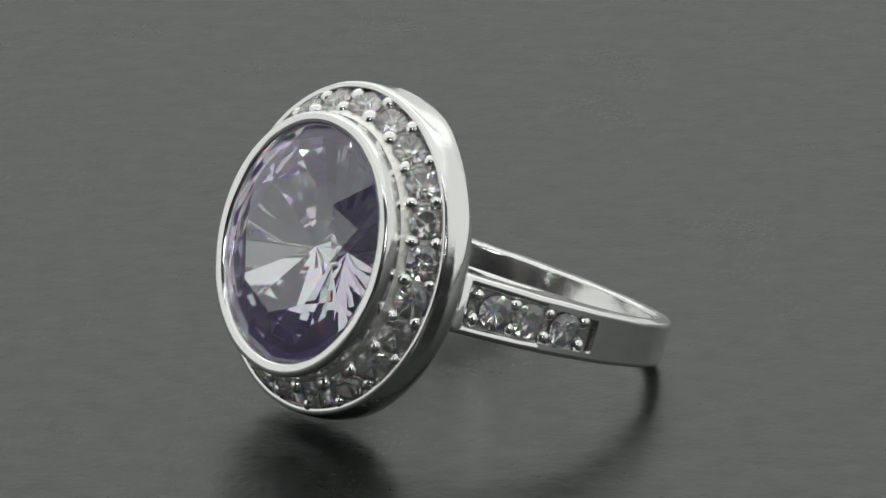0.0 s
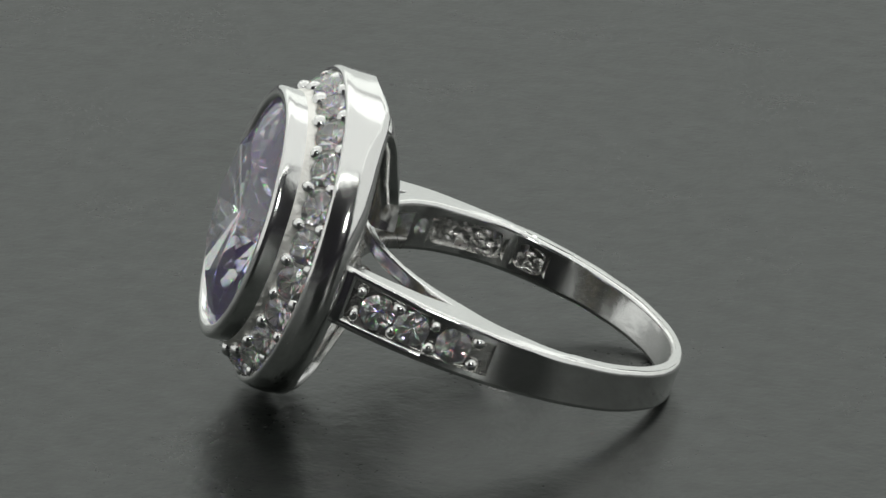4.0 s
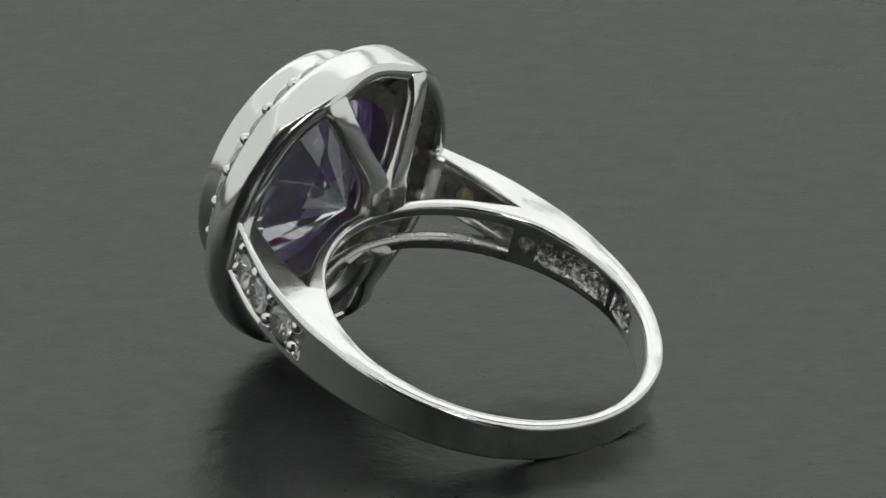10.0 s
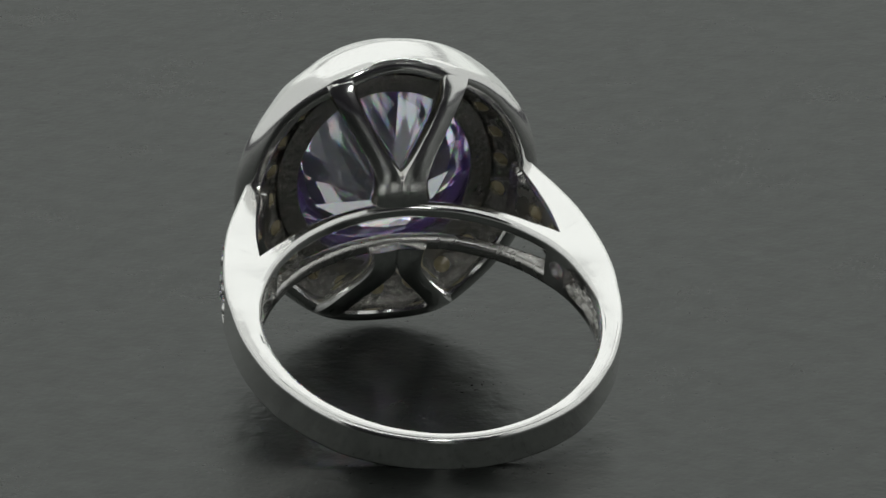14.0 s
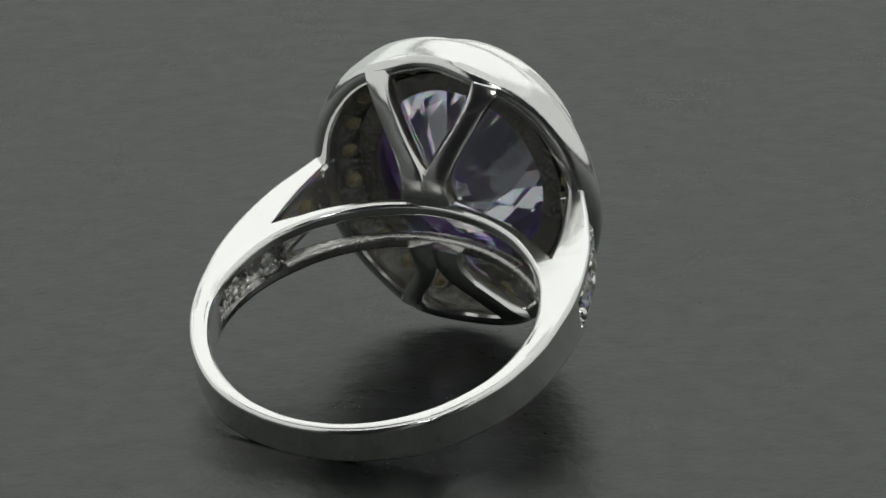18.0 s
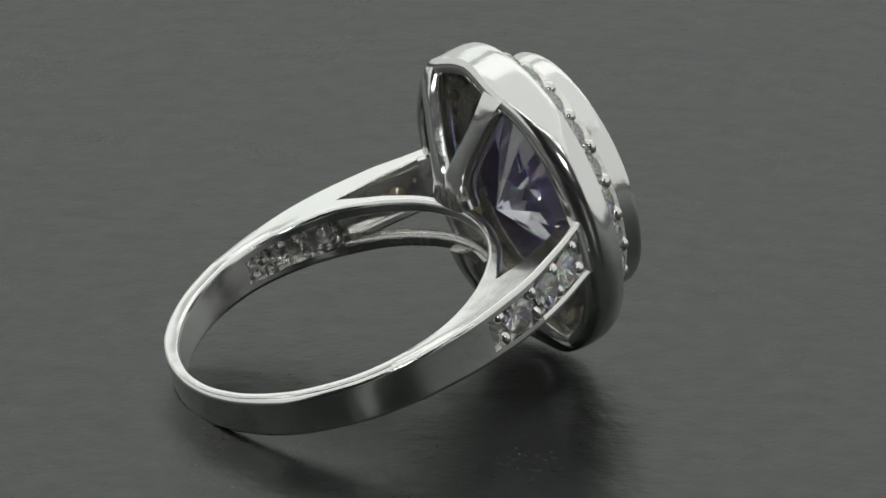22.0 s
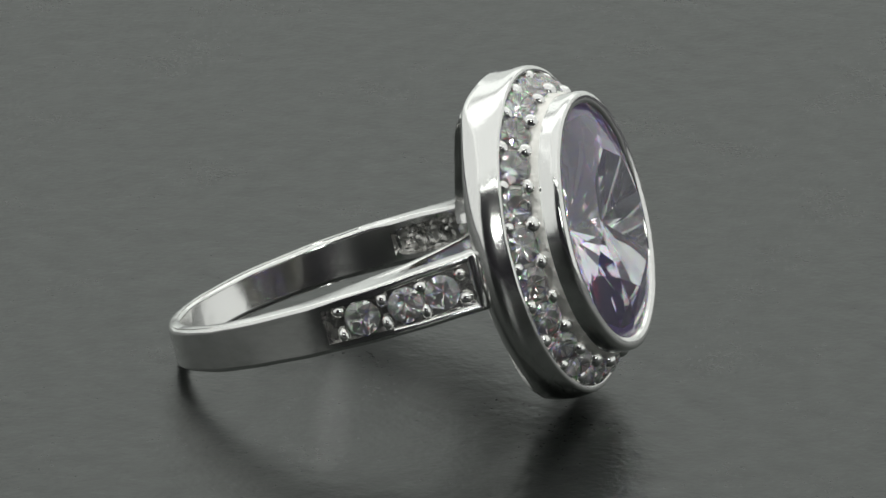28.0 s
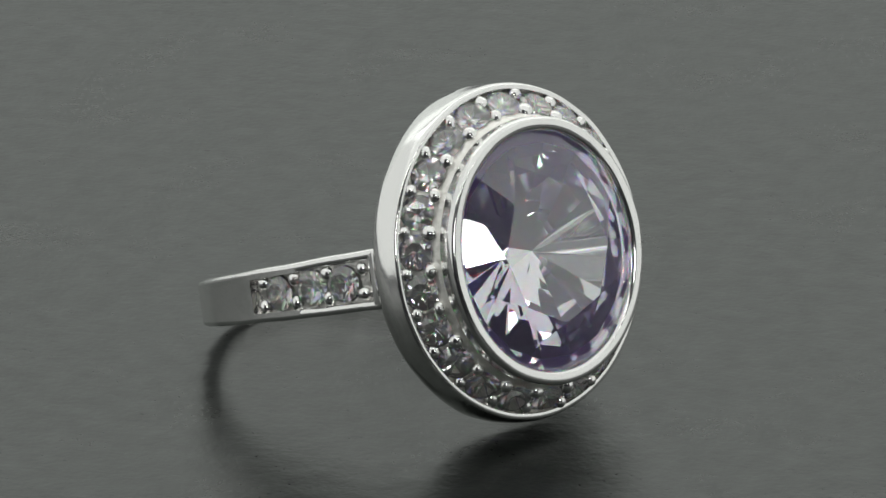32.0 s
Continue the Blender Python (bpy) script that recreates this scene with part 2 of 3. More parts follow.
def section(p, q, w, r, inner, outer, gw=0.56, crown=0.0):
    """The band's cross-section from the hole p to the outline q, rounded, with grooves in the inner and the outer face."""
    a, b = Vector(p), Vector(q)
    d = (b - a).normalized()
    L = (b - a).length
    r = min(r, L * 0.3)
    g = min(inner, L * 0.55)
    ro = min(0.225, L * 0.35)
    quarter = [(1 - math.sin(radians(t)), 1 - math.cos(radians(t))) for t in (0, 30, 60, 90)]
    low_in = [(r + 0.02, -w)] + [(r * u, -w + r * v) for u, v in quarter] + [(0, -w + r + 0.02)]
    pts = low_in + [(0, -w * (gw + 0.02)), (g, -w * (gw - 0.02)), (g, w * (gw - 0.02)), (0, w * (gw + 0.02))] + [(u, -z) for u, z in low_in[::-1]]
    e = w - RAIL
    high_out = [(L - ro - 0.02, w)] + [(L - ro * u, w - ro * v) for u, v in quarter] + [(L, w - ro - 0.02)]
    swell = [(L * u, w + crown * math.sin(math.pi * u)) for u in (0.25, 0.4, 0.5, 0.6, 0.75)] if crown else []
    swell = swell or [(L * u, w) for u in (0.3, 0.4, 0.5, 0.6, 0.7)]
    pts += swell + high_out + [(L, e + 0.02), (L - outer, e), (L - outer, -e), (L, -e - 0.02)] + [(u, -z) for u, z in high_out[::-1]] + [(u, -z) for u, z in swell[::-1]]
    return [((a + d * u).x, (a + d * u).y, ZC + z) for u, z in pts]


A_CROTCH = math.atan2(CROTCH[1] - HOLE_Y, CROTCH[0])
W_CROTCH = half_width(outer_at(A_CROTCH)[1])
BEVEL = 0.24


def shank():
    """Round the back from crotch to crotch."""
    rows, cut = [], []
    n = 260
    step = (math.pi + 2 * A_CROTCH) / n

    def inside(k):
        a = math.pi - A_CROTCH + step * k
        y = HOLE_Y + HOLE_R * math.sin(a)
        return (-11.9 < y < -7.35 or -14.2 < y < -12.5) if math.cos(a) >= 0 else -11.3 < y < -6.2
    for k in range(n + 1):
        a = math.pi - A_CROTCH + (math.pi + 2 * A_CROTCH) * k / n
        left = math.cos(a) < 0
        up = math.atan2(math.sin(a), abs(math.cos(a)))
        q = outer_at(up)
        q = (-q[0], q[1]) if left else q
        p = (HOLE_R * math.cos(a), HOLE_Y + HOLE_R * math.sin(a))
        deep = inside(k)
        reach = 0
        while deep and reach < 12 and inside(k - reach) and inside(k + reach):
            reach += 1
        from_end = min(1.0, reach * step * HOLE_R / 0.75)
        gw = 0.04 + 0.54 * math.sqrt(max(0.0, 1 - (1 - from_end) ** 2)) if deep else 0.56
        set_ = q[1] > PANEL_END
        cut.append(deep)
        rows.append(section(p, q, half_width(q[1]), BEVEL, min(0.5, (Vector(q) - Vector(p)).length * 0.3) if deep else 0.0, 0.8 if set_ else 0.0, gw, 0.05 * min(1.0, min(k, n - k) / 40)))
    return rows, cut


band_rows, band_cut = shank()
band = ring_part("band", sagged(skin(band_rows)), POLISHED, "polished silver band")


grit = random.Random(11)


def groove_floors(flags, i0, i1):
    """Rough strips that lie on the bottoms of the grooves."""
    runs, run = [], []
    for row, deep in zip(band_rows, flags):
        if deep:
            a, b = Vector(row[i0]), Vector(row[i1])
            up = Vector(row[i0 - 1]) - a
            up.z = 0
            up = up.normalized() * 0.06 if up.length > 1e-6 else up
            inset = Vector((0, 0, 0.03 if a.z < b.z else -0.03))
            lo, hi = a + inset, b - inset
            top = [lo.lerp(hi, q / 9) + up * (1 + (grit.uniform(-1.7, 1.7) if 0 < q < 9 else 0)) + Vector((0, 0, grit.uniform(-0.03, 0.03))) for q in range(10)]
            run.append([tuple(q) for q in top] + [tuple(hi - up * 3), tuple(lo - up * 3)])
        elif run:
            runs.append(run)
            run = []
    if run:
        runs.append(run)
    return [skin(r[1:-1]) for r in runs if len(r) > 4]


for vf in groove_floors(band_cut, 7, 8):
    ring_part("engraved_recess", sagged(vf), SATIN, "rough cast recess inside the band", band)
def arc(side):
    """One of the two arches that close the finger hole under the setting."""
    rows = []
    r0 = math.hypot(CROTCH[0], CROTCH[1] - HOLE_Y)
    for k in range(61):
        a = A_CROTCH + (math.pi - 2 * A_CROTCH) * k / 60
        e = abs(k / 30 - 1)
        r1 = HOLE_R + 0.6 + (r0 - HOLE_R - 0.6) * e ** 3
        ca, sa = math.cos(a), math.sin(a)
        z = sorted((ZC + side * W_CROTCH, ZC + side * (W_CROTCH - 0.8)))
        rows.append(box_section((HOLE_R * ca, HOLE_Y + HOLE_R * sa), (r1 * ca, HOLE_Y + r1 * sa), z[0], z[1], BEVEL, 0.03 + 0.17 * min(1.0, (1 - e) * 6)))
    return skin(rows)


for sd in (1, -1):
    # lower arch: rougher silver, darker too, the shade on its underside put into colour
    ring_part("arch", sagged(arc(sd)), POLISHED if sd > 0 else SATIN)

TOP_IN = (6.75, -0.1)


def shoulder(sx):
    """The set shoulder above the crotch: two rails and the bed between them."""
    a1 = math.atan2(OUTER[0][1] - HOLE_Y, OUTER[0][0])
    bed, rails = [], {1: [], -1: []}
    n = 24
    for k in range(n + 2):
        u = min(1.0, k / n)
        o = Vector(outer_at(A_CROTCH + (a1 - A_CROTCH) * u))
        i = Vector(CROTCH).lerp(Vector(TOP_IN), u)
        c = Vector((9.0, -3.0))
        i = i + (c - Vector(CROTCH)).normalized() * 0.25 * math.sin(math.pi * u)
        if k > n:
            o, i = o + Vector((-0.2, 0.42)), i + Vector((-0.2, 0.42))
        w = W_CROTCH + (1.55 - W_CROTCH) * u
        d = (i - o).normalized()
        e = (w - RAIL)
        for sd in (1, -1):
            z = sorted((ZC + sd * w, ZC + sd * e))
            rails[sd].append(box_section((sx * i.x, i.y), (sx * o.x, o.y), z[0], z[1], 0.03 + 0.12 * min(1.0, u * 4), 0.3))
        f0, f1 = o + d * 1.25, o + d * 1.1
        if k <= n:
            bed.append(box_section((sx * f0.x, f0.y), (sx * f1.x, f1.y), ZC - e - 0.05, ZC + e + 0.05, 0.03))
    return skin(bed), skin(rails[1]), skin(rails[-1])


for sx in (1, -1):
    fl, r1, r2 = shoulder(sx)
    ring_part("shoulder_lining", sagged(fl), PEBBLED, "rough cast silver inside the shoulder")
    for rail in (r1, r2):
        ring_part("shoulder_rail", sagged(rail), POLISHED)


def end_bar(sx):
    """The bar that closes a set shoulder where it meets the setting."""
    a1 = math.atan2(OUTER[0][1] - HOLE_Y, OUTER[0][0])
    p0, p1 = (Vector(outer_at(A_CROTCH + (a1 - A_CROTCH) * u)) for u in (0.95, 1.0))
    p1 += Vector((-0.18, 0.4))
    d = (p1 - p0).normalized()
    o = Vector((d.y, -d.x))
    o = o if o.x > 0 else -o
    rows = []
    for h, r in ((-1.3, 0.1), (-0.1, 0.1), (0.0, 0.18)):
        q0, q1 = p0 + o * h, p1 + o * h
        g = 0.12 if h == 0.0 else 0.0
        q0 += d * g
        rows.append(box_section((sx * q0.x, q0.y), (sx * q1.x, q1.y), ZC - 1.5 + g, ZC + 1.5 - g, r))
    return skin(rows)


for sx in (1, -1):
    ring_part("end_bar", sagged(end_bar(sx)), POLISHED)


def shoulder_lines(sx):
    pts = [p for p in band_outer(241) if p[1] > -8.6]
    half = len(pts) // 2
    return pts[:half] if sx < 0 else pts[half:][::-1]


# ---- the setting ----
AX, AZ = 7.70, 8.62
BX, BZ = 5.93, 6.83


STRUT_AT = [math.atan2(sz * 7.7 / AZ, sx * 2.95 / AX) % (2 * math.pi) for sz in (1, -1) for sx in (1, -1)]


def scalloped(y, th):
    """The wall's back edge reaches further where a strut leaves it."""
    near = min(abs((th - a + math.pi) % (2 * math.pi) - math.pi) for a in STRUT_AT)
    return y - 0.36 * math.exp(-(near / 0.25) ** 2) * max(0.0, min(1.0, (1.1 - y) / 0.9))


def oval_skin(profile, ax, az, n=128, rough=0.0, scallop=False):
    rows = []
    for k in range(n):
        th = 2 * math.pi * k / n
        rows.append([oval(ax + d + 0.5 * max(0.0, d), az + d - 0.85 * max(0.0, d), th, (scalloped(y, th) if scallop else y) + (grit.uniform(-rough, rough) if rough else 0.0), 0, SC - 0.25 * max(0.0, d)) for d, y in profile])
    return skin(rows, closed_rows=True, closed_loop=True)


halo_wall = ring_part("halo_wall", oval_skin([(-0.38, 1.5), (-0.38, 2.0), (-0.35, 2.07), (-0.28, 2.09), (-0.12, 2.06), (-0.06, 2.0), (-0.01, 1.88), (0.12, 1.6), (0.22, 1.28), (0.26, 0.98), (0.23, 0.7), (0.15, 0.46), (0.03, 0.26), (-0.13, 0.1), (-0.31, -0.02), (-0.52, -0.09), (-0.72, -0.08), (-0.84, 0.04), (-0.84, 0.3), (-0.7, 0.7), (-0.5, 1.2)], AX, AZ, 192, scallop=True), POLISHED, "polished silver wall round the halo")
bezel = ring_part("bezel", oval_skin([(-0.76, 4.2), (-0.72, 4.44), (-0.64, 4.55), (-0.52, 4.61), (-0.30, 4.63), (-0.16, 4.60), (-0.06, 4.52), (-0.01, 4.4), (0.0, 4.2), (-0.03, 3.2), (-0.12, 1.7), (-0.7, 1.6), (-0.8, 3.3)], BX, BZ), POLISHED, "smooth polished silver bezel round the stone")


def brilliant(ax, az, table, pav, table_scale=0.58, low=0.24, girdle=0.08, mid=0.0):
    """An oval brilliant cut with its girdle at y = 0 and its table at +y; mid adds a ring of smaller facets below the girdle."""
    def at(sc, deg, y):
        return (ax * sc * math.cos(radians(deg)), y, az * sc * math.sin(radians(deg)))

    def depth(sc):
        return -pav * (1 - sc) - pav * 0.10 * math.sin(math.pi * sc) * 0.35
    v, f = [], []
    T = [len(v) + i for i in range(8)]
    v += [at(table_scale, 45 * i, table) for i in range(8)]
    S = [len(v) + i for i in range(8)]
    v += [at(0.5 + 0.5 * table_scale, 45 * i + 22.5, table * 0.56) for i in range(8)]
    G = [len(v) + i for i in range(16)]
    v += [at(1, 22.5 * i, girdle / 2) for i in range(16)]
    H = [len(v) + i for i in range(16)]
    v += [at(1, 22.5 * i, -girdle / 2) for i in range(16)]
    f.append(tuple(T))
    for i in range(8):
        j = (i + 1) % 8
        g0, g1, g2 = 2 * i, 2 * i + 1, (2 * i + 2) % 16
        f += [(T[i], S[i], T[j]), (T[i], S[i - 1], G[g0], S[i]), (S[i], G[g0], G[g1]), (S[i], G[g1], G[g2])]
        f += [(G[g0], H[g0], H[g1], G[g1]), (G[g1], H[g1], H[g2], G[g2])]
    if mid:
        M = [len(v) + i for i in range(16)]
        v += [at(mid, 22.5 * i + 11.25, depth(mid) * (1.25 if i % 2 else 1.1)) for i in range(16)]
        for i in range(16):
            j = (i + 1) % 16
            f += [(H[i], M[i], H[j]), (M[i], H[j], M[j])]
        C = len(v)
        v.append((0, -pav, 0))
        f += [(C, M[i], M[(i + 1) % 16]) for i in range(16)]
        return v, f
    L = [len(v) + i for i in range(8)]
    v += [at(low, 45 * i + 22.5, depth(low)) for i in range(8)]
    C = len(v)
    v.append((0, -pav, 0))
    for i in range(8):
        g0, g1, g2 = 2 * i, 2 * i + 1, (2 * i + 2) % 16
        f += [(L[i], H[g1], H[g0]), (L[i], H[g2], H[g1]), (C, L[i - 1], H[g0]), (C, H[g0], L[i])]
    return v, f


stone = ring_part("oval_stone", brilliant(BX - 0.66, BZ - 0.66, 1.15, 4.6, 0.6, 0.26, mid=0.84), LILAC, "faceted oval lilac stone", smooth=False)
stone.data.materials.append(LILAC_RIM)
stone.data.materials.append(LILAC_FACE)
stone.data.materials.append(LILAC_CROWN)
# facet zones pick the tint, in place of light's longer path near the edge
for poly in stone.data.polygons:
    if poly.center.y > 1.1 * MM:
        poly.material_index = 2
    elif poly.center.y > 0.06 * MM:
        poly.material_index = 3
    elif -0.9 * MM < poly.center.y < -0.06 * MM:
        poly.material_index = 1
stone.parent = bezel
stone.matrix_local = Matrix.Translation(Vector((0, 4.2, SC)) * MM)

small = brilliant(0.93, 0.93, 0.28, 0.74, 0.58, 0.22)


def bead(r=0.4):
    rows = [[(r * math.sin(a) * math.cos(b), r * 1.1 * math.cos(a), r * math.sin(a) * math.sin(b)) for b in [2 * math.pi * k / 10 for k in range(10)]] for a in [radians(d) for d in (8, 32, 60, 90)]]
    rows += [[(r * k * math.cos(b), -d, r * k * math.sin(b)) for b in [2 * math.pi * q / 10 for q in range(10)]] for k, d in ((0.92, 0.3), (0.8, 0.75))]
    return skin(rows)


def arc_places(ax, az, n, start=0.0):
    """n angles spaced evenly along an oval."""
    fine = [2 * math.pi * k / 3600 for k in range(3601)]
    s = [0.0]
    for a, b in zip(fine, fine[1:]):
        s.append(s[-1] + math.hypot(ax * (math.cos(b) - math.cos(a)), az * (math.sin(b) - math.sin(a))))
    return [float(np.interp((start + i / n) * s[-1] % s[-1], s, fine)) for i in range(n)]


def facing(p, normal, turn=0.0):
    """A pose at p whose y axis is normal."""
    q = Vector(normal).to_track_quat("Y", "Z").to_matrix().to_4x4()
    return Matrix.Translation(Vector(p) * MM) @ q @ Matrix.Rotation(turn, 4, "Y")


def piece(name, me_from, m, label="", parent=None):
    ob = new(name, me_from)
    ob.parent = parent or ring
    ob.matrix_local = m if parent else LIE @ m
    return tagged(ob, label)


def cut_stone(seed):
    """One accent stone, its lower facets cut a little unevenly."""
    rnd = random.Random(seed)
    v = list(small[0])
    for i in range(48, len(v)):
        x, y, z = v[i]
        v[i] = (x + rnd.uniform(-0.09, 0.09), y + rnd.uniform(-0.11, 0.07), z + rnd.uniform(-0.09, 0.09))
    ob = ring_part("accent_stone", (v, small[1]), CLEAR, "round clear faceted stone", halo_wall, smooth=False)
    return ob


cuts = [cut_stone(k) for k in range(5)]
first_bead = ring_part("bead_prong", bead(), POLISHED, "", halo_wall)
HALO, PHASE = 22, 0.43 / 22
TILT, HALO_Y = 1.08, 2.42
HX, HZ = AX - 1.10, AZ - 1.10
jit = random.Random(4)
spots, prongs = [], []
for i, th in enumerate(arc_places(HX, HZ, HALO, PHASE)):
    nx, nz = math.cos(th) / HX, math.sin(th) / HZ
    k = math.hypot(nx, nz)
    out = Vector((nx / k, 0, nz / k))
    nrm = (Vector((0, 1, 0)) + out * TILT).normalized()
    nrm += Vector((jit.uniform(-1, 1), jit.uniform(-1, 1), jit.uniform(-1, 1))) * 0.07
    spots.append(facing(Vector(oval(HX, HZ, th, HALO_Y, 0, SC)) + nrm * 0.06, nrm, jit.uniform(0, 6)))
for th in arc_places(HX, HZ, HALO, PHASE + 0.5 / HALO):
    nx, nz = math.cos(th) / HX, math.sin(th) / HZ
    k = math.hypot(nx, nz)
    out = Vector((nx / k, 0, nz / k))
    nrm = (Vector((0, 1, 0)) + out * TILT).normalized()
    down = (out - Vector((0, TILT, 0))).normalized()
    for d, h in ((0.62, -0.04), (-0.66, 0.08)):
        c = Vector(oval(HX, HZ, th, HALO_Y, 0, SC)) + down * (d + jit.uniform(-0.06, 0.06)) + nrm * h
        prongs.append(facing(c, nrm))
for sx in (1, -1):
    line = [p for p in shoulder_lines(sx) if PANEL_END < p[1] < -0.3]
    def along(u):
        k = u * (len(line) - 1)
        i = min(int(k), len(line) - 2)
        a, b = Vector(line[i]), Vector(line[i + 1])
        p = a.lerp(b, k - i)
        d = (b - a).normalized()
        o = Vector((d.y, -d.x))
        if o.x * sx < 0:
            o = -o
        return p, o
    for u in (0.2, 0.48, 0.78):
        p, o = along(u)
        spots.append(facing(bent(p.x - o.x * 0.14, p.y - o.y * 0.14, ZC), (o.x, o.y, 0), jit.uniform(0, 6)))
    for u in (0.05, 0.34, 0.64, 0.92):
        p, o = along(u)
        for dz in (0.62, -0.62):
            prongs.append(facing(bent(p.x - o.x * 0.34, p.y - o.y * 0.34, ZC + dz), (o.x, o.y, 0)))


def well(p, axes, radius=0.87, deep=0.86):
    """How far a bed drops at p into the nearest of the drilled, conical seats (centre, axis)."""
    best = 9.0
    for c, ax in axes:
        v = Vector(p) - c
        best = min(best, (v - ax * v.dot(ax)).length)
    return deep * max(0.0, 1 - best / radius) + 0.1 * max(0.0, min(1.0, (radius - best) / 0.08))


def halo_bed():
    """The halo's floor, with a round seat under each stone."""
    seats = [(m.translation / MM, (m.to_3x3() @ Vector((0, 1, 0))).normalized()) for m in spots[:HALO]]
    n, k = HALO * 26, 15
    rows = []
    for i, th in enumerate(arc_places(HX, HZ, n)):
        near = [q for q in seats if (q[0] - Vector(oval(HX, HZ, th, HALO_Y, 0, SC))).length < 2.6]
        row = []
        for q in range(k):
            d = -0.22 - 1.75 * q / (k - 1)
            y = HALO_Y - 0.05 - TILT * (d + 1.10)
            ledge = max(0.0, min(1.0, (-1.45 - d) / 0.3))
            y += 0.42 * ledge * ledge * (3 - 2 * ledge)
            p = oval(AX + d, AZ + d, th, y, 0, SC)
            sunk = well(p, near)
            row.append(oval(AX + d - sunk * 0.734, AZ + d - sunk * 0.734, th, y - sunk * 0.68, 0, SC))
        row.append(oval(AX - 2.1, AZ - 2.1, th, 1.95, 0, SC))
        row.append(oval(AX - 1.5, AZ - 1.5, th, 1.35, 0, SC))
        row.append(oval(AX - 0.5, AZ - 0.5, th, 0.55, 0, SC))
        rows.append(row)
    return skin(rows, closed_loop=True)


ring_part("halo_bed", halo_bed(), CAST, "", halo_wall, angle=60)
# the gallery behind the halo is lined in darker silver
ring_part("gallery_lining", oval_skin([(-2.0, 2.0), (-1.5, 1.5), (-0.60, 0.62)] + [(-0.58 - 0.135 * k, 0.46 + 0.115 * k + grit.uniform(-0.05, 0.05)) for k in range(11)], AX, AZ, 200, 0.05), DARK_SILVER, "dark silver behind the small stones", halo_wall)
ring_part("bezel_lining", oval_skin([(-0.82, 3.2), (-1.2, 1.75), (-1.32, 1.55), (-1.25, 1.42), (-0.9, 1.36), (-0.2, 1.40), (-0.17, 1.56), (-0.72, 1.58), (-0.79, 3.2)], BX, BZ), DARK_SILVER, "", bezel)


def shoulder_bed(sx, seats):
    """The floor of a set shoulder between its rails, with three round seats."""
    line = [p for p in shoulder_lines(sx) if PANEL_END - 0.4 < p[1] < 0.2]
    rows = []
    c = smooth_curve([(p[0], p[1], 0) for p in line], 110)
    for i, p in enumerate(c):
        d = (c[min(i + 1, 109)] - c[max(i - 1, 0)]).normalized()
        o = Vector((d.y, -d.x, 0))
        if o.x * sx < 0:
            o = -o
        w = half_width(p.y) - RAIL + 0.06
        row = []
        for q in range(17):
            z = ZC + w * (2 * q / 16 - 1)
            f = p - o * 0.28
            drop = well(bent(f.x, f.y, z), seats, 0.8, 0.72)
            row.append((f.x - o.x * drop, f.y - o.y * drop, z))
        row.append((p.x - o.x * 1.25, p.y - o.y * 1.25, row[-1][2]))
        row.append((p.x - o.x * 1.25, p.y - o.y * 1.25, row[0][2]))
        rows.append([bent(*v) for v in row])
    return skin(rows)


beds = []
for k, sx in enumerate((1, -1)):
    seats = [(m.translation / MM, (m.to_3x3() @ Vector((0, 1, 0))).normalized()) for m in spots[HALO + 3 * k:HALO + 3 * k + 3]]
    beds.append(ring_part("shoulder_bed", shoulder_bed(sx, seats), SATIN, angle=60))

for k, m in enumerate(spots[:5]):
    cuts[k].matrix_local = m
first_bead.matrix_local = prongs[0]
for k, m in enumerate(spots[5:], 5):
    home = halo_wall if k < HALO else beds[(k - HALO) // 3]
    piece("accent_stone", cuts[(k * 3) % 5].data, m, "round clear faceted stone", home)
for k, m in enumerate(prongs[1:], 1):
    size = Matrix.Diagonal((jit.uniform(0.85, 1.15), jit.uniform(0.8, 1.05), jit.uniform(0.9, 1.25), 1.0))
    home = halo_wall if k < 2 * HALO else beds[(k - 2 * HALO) // 8]
    piece("bead_prong", first_bead.data, m @ Matrix.Rotation(jit.uniform(-0.2, 0.2), 4, "X") @ size, "", home)


# ---- the gallery: struts from the halo's back to the arches ----
def strut(points, widths, thick):
    """A ribbon that leaves the halo's wall broad and runs in to the arches."""
    n = 41
    c = smooth_curve(points, n)
    rows = []
    for i, p in enumerate(c):
        d = (c[min(i + 1, n - 1)] - c[max(i - 1, 0)]).normalized()
        s = min(1.0, max(0.0, (i - 4) / 12))
        side = d.cross(Vector((points[0][0], 0, points[0][2] - SC)).normalized() * (1 - s) - Vector((0, s, 0))).normalized()
        up = side.cross(d).normalized()
        w = float(np.interp(i / (n - 1) * (len(widths) - 1), range(len(widths)), widths))
        bow = Vector((points[0][0], 0, points[0][2] - SC)).normalized() * (w * w / 4 / 15.0) * (1 - s)
        rows.append([tuple(p - bow * a * a + side * a * w / 2 + up * b * thick / 2 * min(1.0, 0.42 + max(0, i - 4) / 20)) for a, b in ((-1, -0.4), (-0.8, -0.9), (-0.5, -1), (0.5, -1), (0.8, -0.9), (1, -0.4), (1, 0.4), (0.8, 0.9), (0.5, 1), (-0.5, 1), (-0.8, 0.9), (-1, 0.4))])
    return skin(rows)


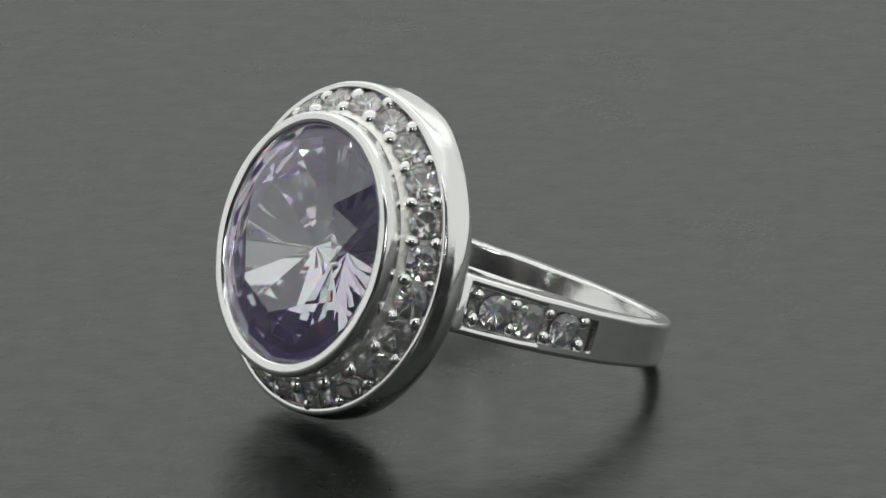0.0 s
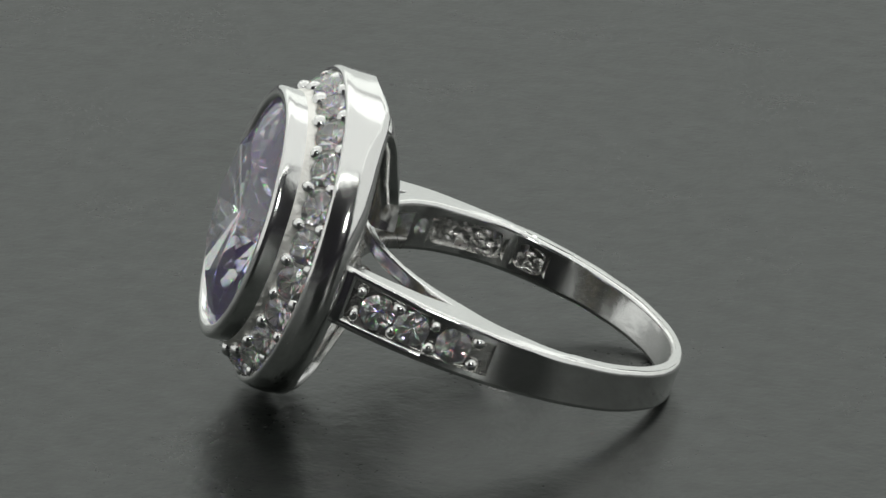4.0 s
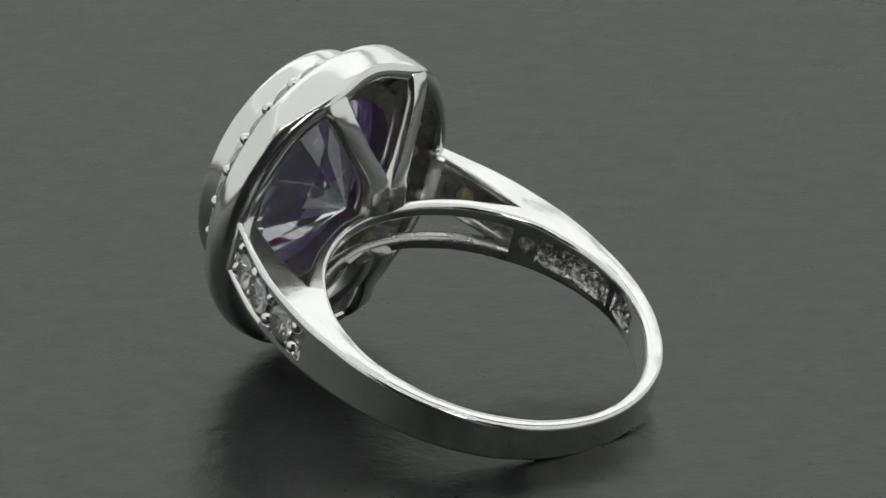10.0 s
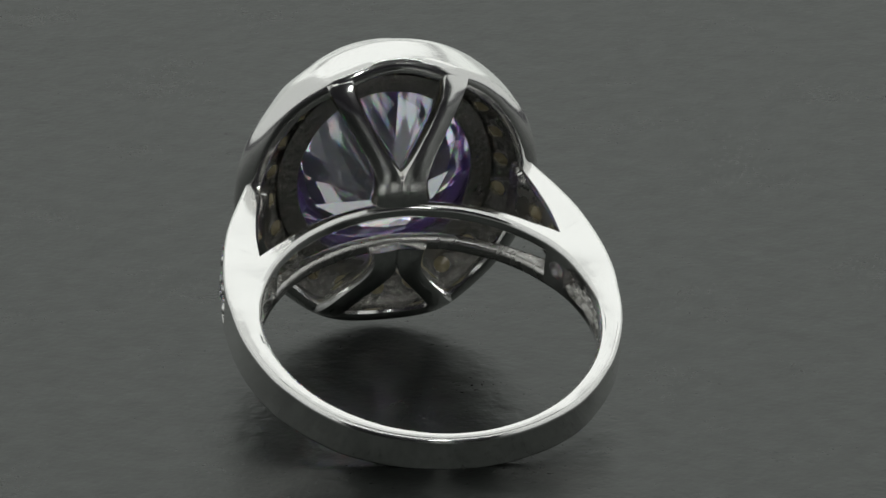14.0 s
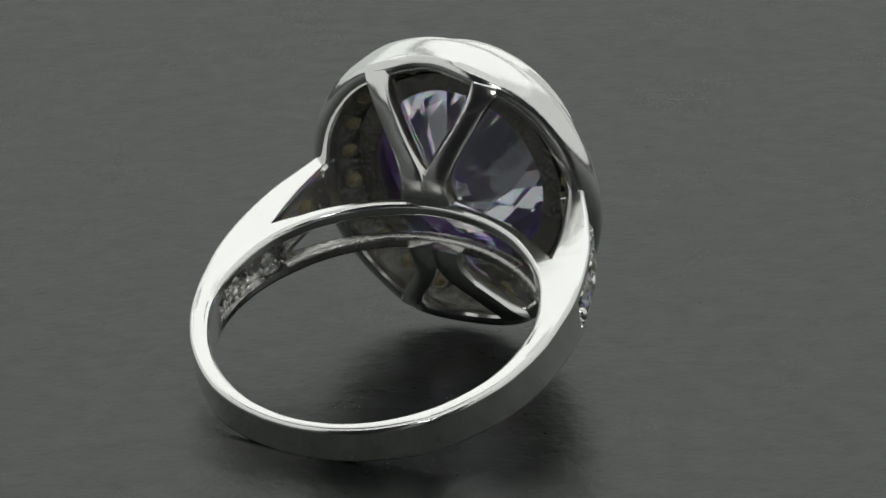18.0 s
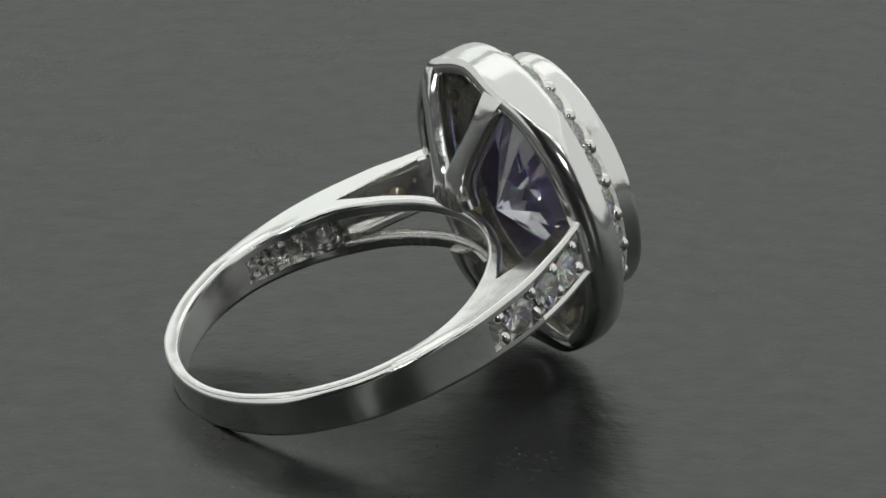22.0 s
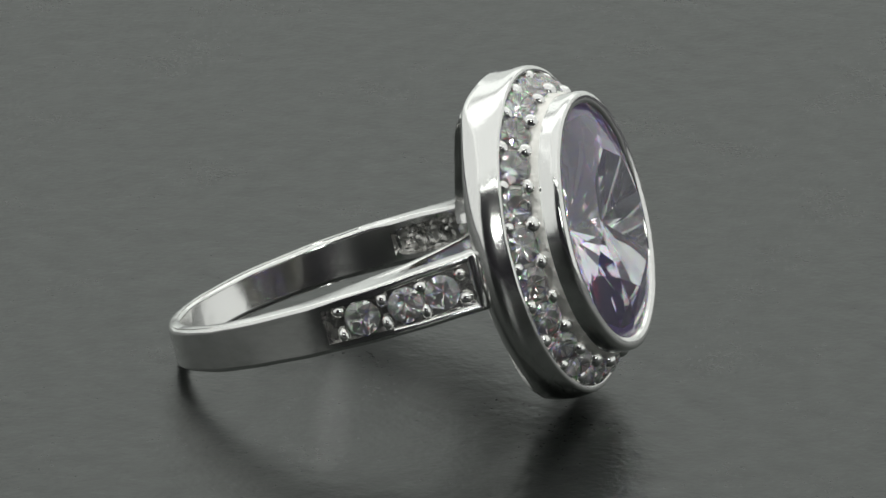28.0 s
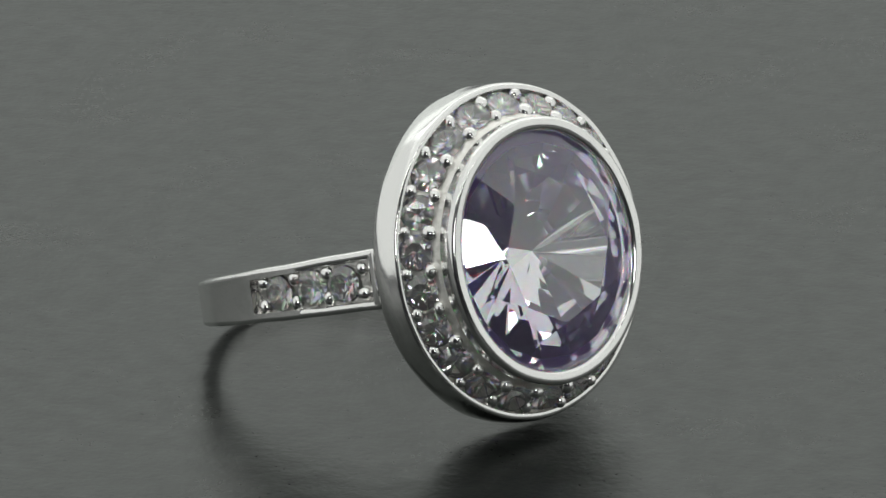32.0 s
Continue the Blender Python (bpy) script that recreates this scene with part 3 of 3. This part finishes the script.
for sz in (1, -1):
    for sx in (1, -1):
        pts = [(sx * 2.98, 0.95, SC + sz * 7.44), (sx * 2.98, 0.35, SC + sz * 7.5), (sx * 2.95, -0.12, SC + sz * 7.26), (sx * 2.55, -0.62, SC + sz * 6.35), (sx * 1.85, -1.24, SC + sz * 5.1), (sx * 1.2, -1.78, SC + sz * 4.0), (sx * 0.72, -2.18, SC + sz * 3.0), (sx * 0.62, -2.4, SC + sz * 2.1), (sx * 0.7, -2.44, SC + sz * 1.42)]
        ring_part("strut", strut(pts, (2.4, 2.1, 1.6, 1.25, 1.18, 1.22, 1.45, 1.6, 1.7), 1.25), POLISHED)


def torus(R, r, n=20, k=8):
    rows = [[((R + r * math.cos(b)) * math.cos(a), r * math.sin(b), (R + r * math.cos(b)) * math.sin(a)) for b in [2 * math.pi * q / k for q in range(k)]] for a in [2 * math.pi * q / n for q in range(n)]]
    return skin(rows, closed_loop=True)


# the backs of the small stones show in round seats behind the halo
first_rim = first_tip = None
tip = brilliant(0.5, 0.5, 0.2, 0.3, 0.5)
for th in arc_places(HX, HZ, HALO, PHASE):
    nx, nz = math.cos(th) / HX, math.sin(th) / HZ
    k = math.hypot(nx, nz)
    out = Vector((nx / k, 0, nz / k))
    back = (Vector((0, 1, 0)) + out * 0.85).normalized()
    m = facing(oval(AX - 1.5, AZ - 1.5, th, 1.22, 0, SC), back)
    if first_rim is None:
        first_rim = ring_part("seat_rim", torus(0.5, 0.09), DARK_SILVER, "", halo_wall)
        first_tip = ring_part("stone_tip", tip, AMBER, "", halo_wall, smooth=False)
        first_rim.matrix_local = first_tip.matrix_local = m
    else:
        piece("seat_rim", first_rim.data, m, "", halo_wall)
        piece("stone_tip", first_tip.data, m, "", halo_wall)


for sx in (1, -1):
    line = [p for p in shoulder_lines(sx) if PANEL_END < p[1] < -0.3]
    for u in (0.2, 0.48):
        k = int(u * (len(line) - 1))
        a, b = Vector(line[k]), Vector(line[k + 1])
        d = (b - a).normalized()
        o = Vector((d.y, -d.x)) * (1 if d.y * sx > 0 else -1)
        q = a - o * 1.28
        piece("stone_tip", first_tip.data, facing(bent(q.x, q.y, ZC), (o.x, o.y, 0)), "", beds[0 if sx > 0 else 1])
    y = -6.75
    x = sx * (math.sqrt(HOLE_R ** 2 - (y - HOLE_Y) ** 2) + (0.03 if sx > 0 else 0.36))
    glint = ring_part("stone_tip", tip, CLEAR, "", band, smooth=False)
    glint.matrix_local = facing(bent(x, y, ZC), (x, y - HOLE_Y, 0))


def motions():
    rows = [(t * 0.5, pose(0, 0, 0, 0, 0, SPIN * t * 0.5)) for t in range(int(SECONDS * 2) + 1)]
    walk(ring, rows)
    walk(turntable, rows)


motions()
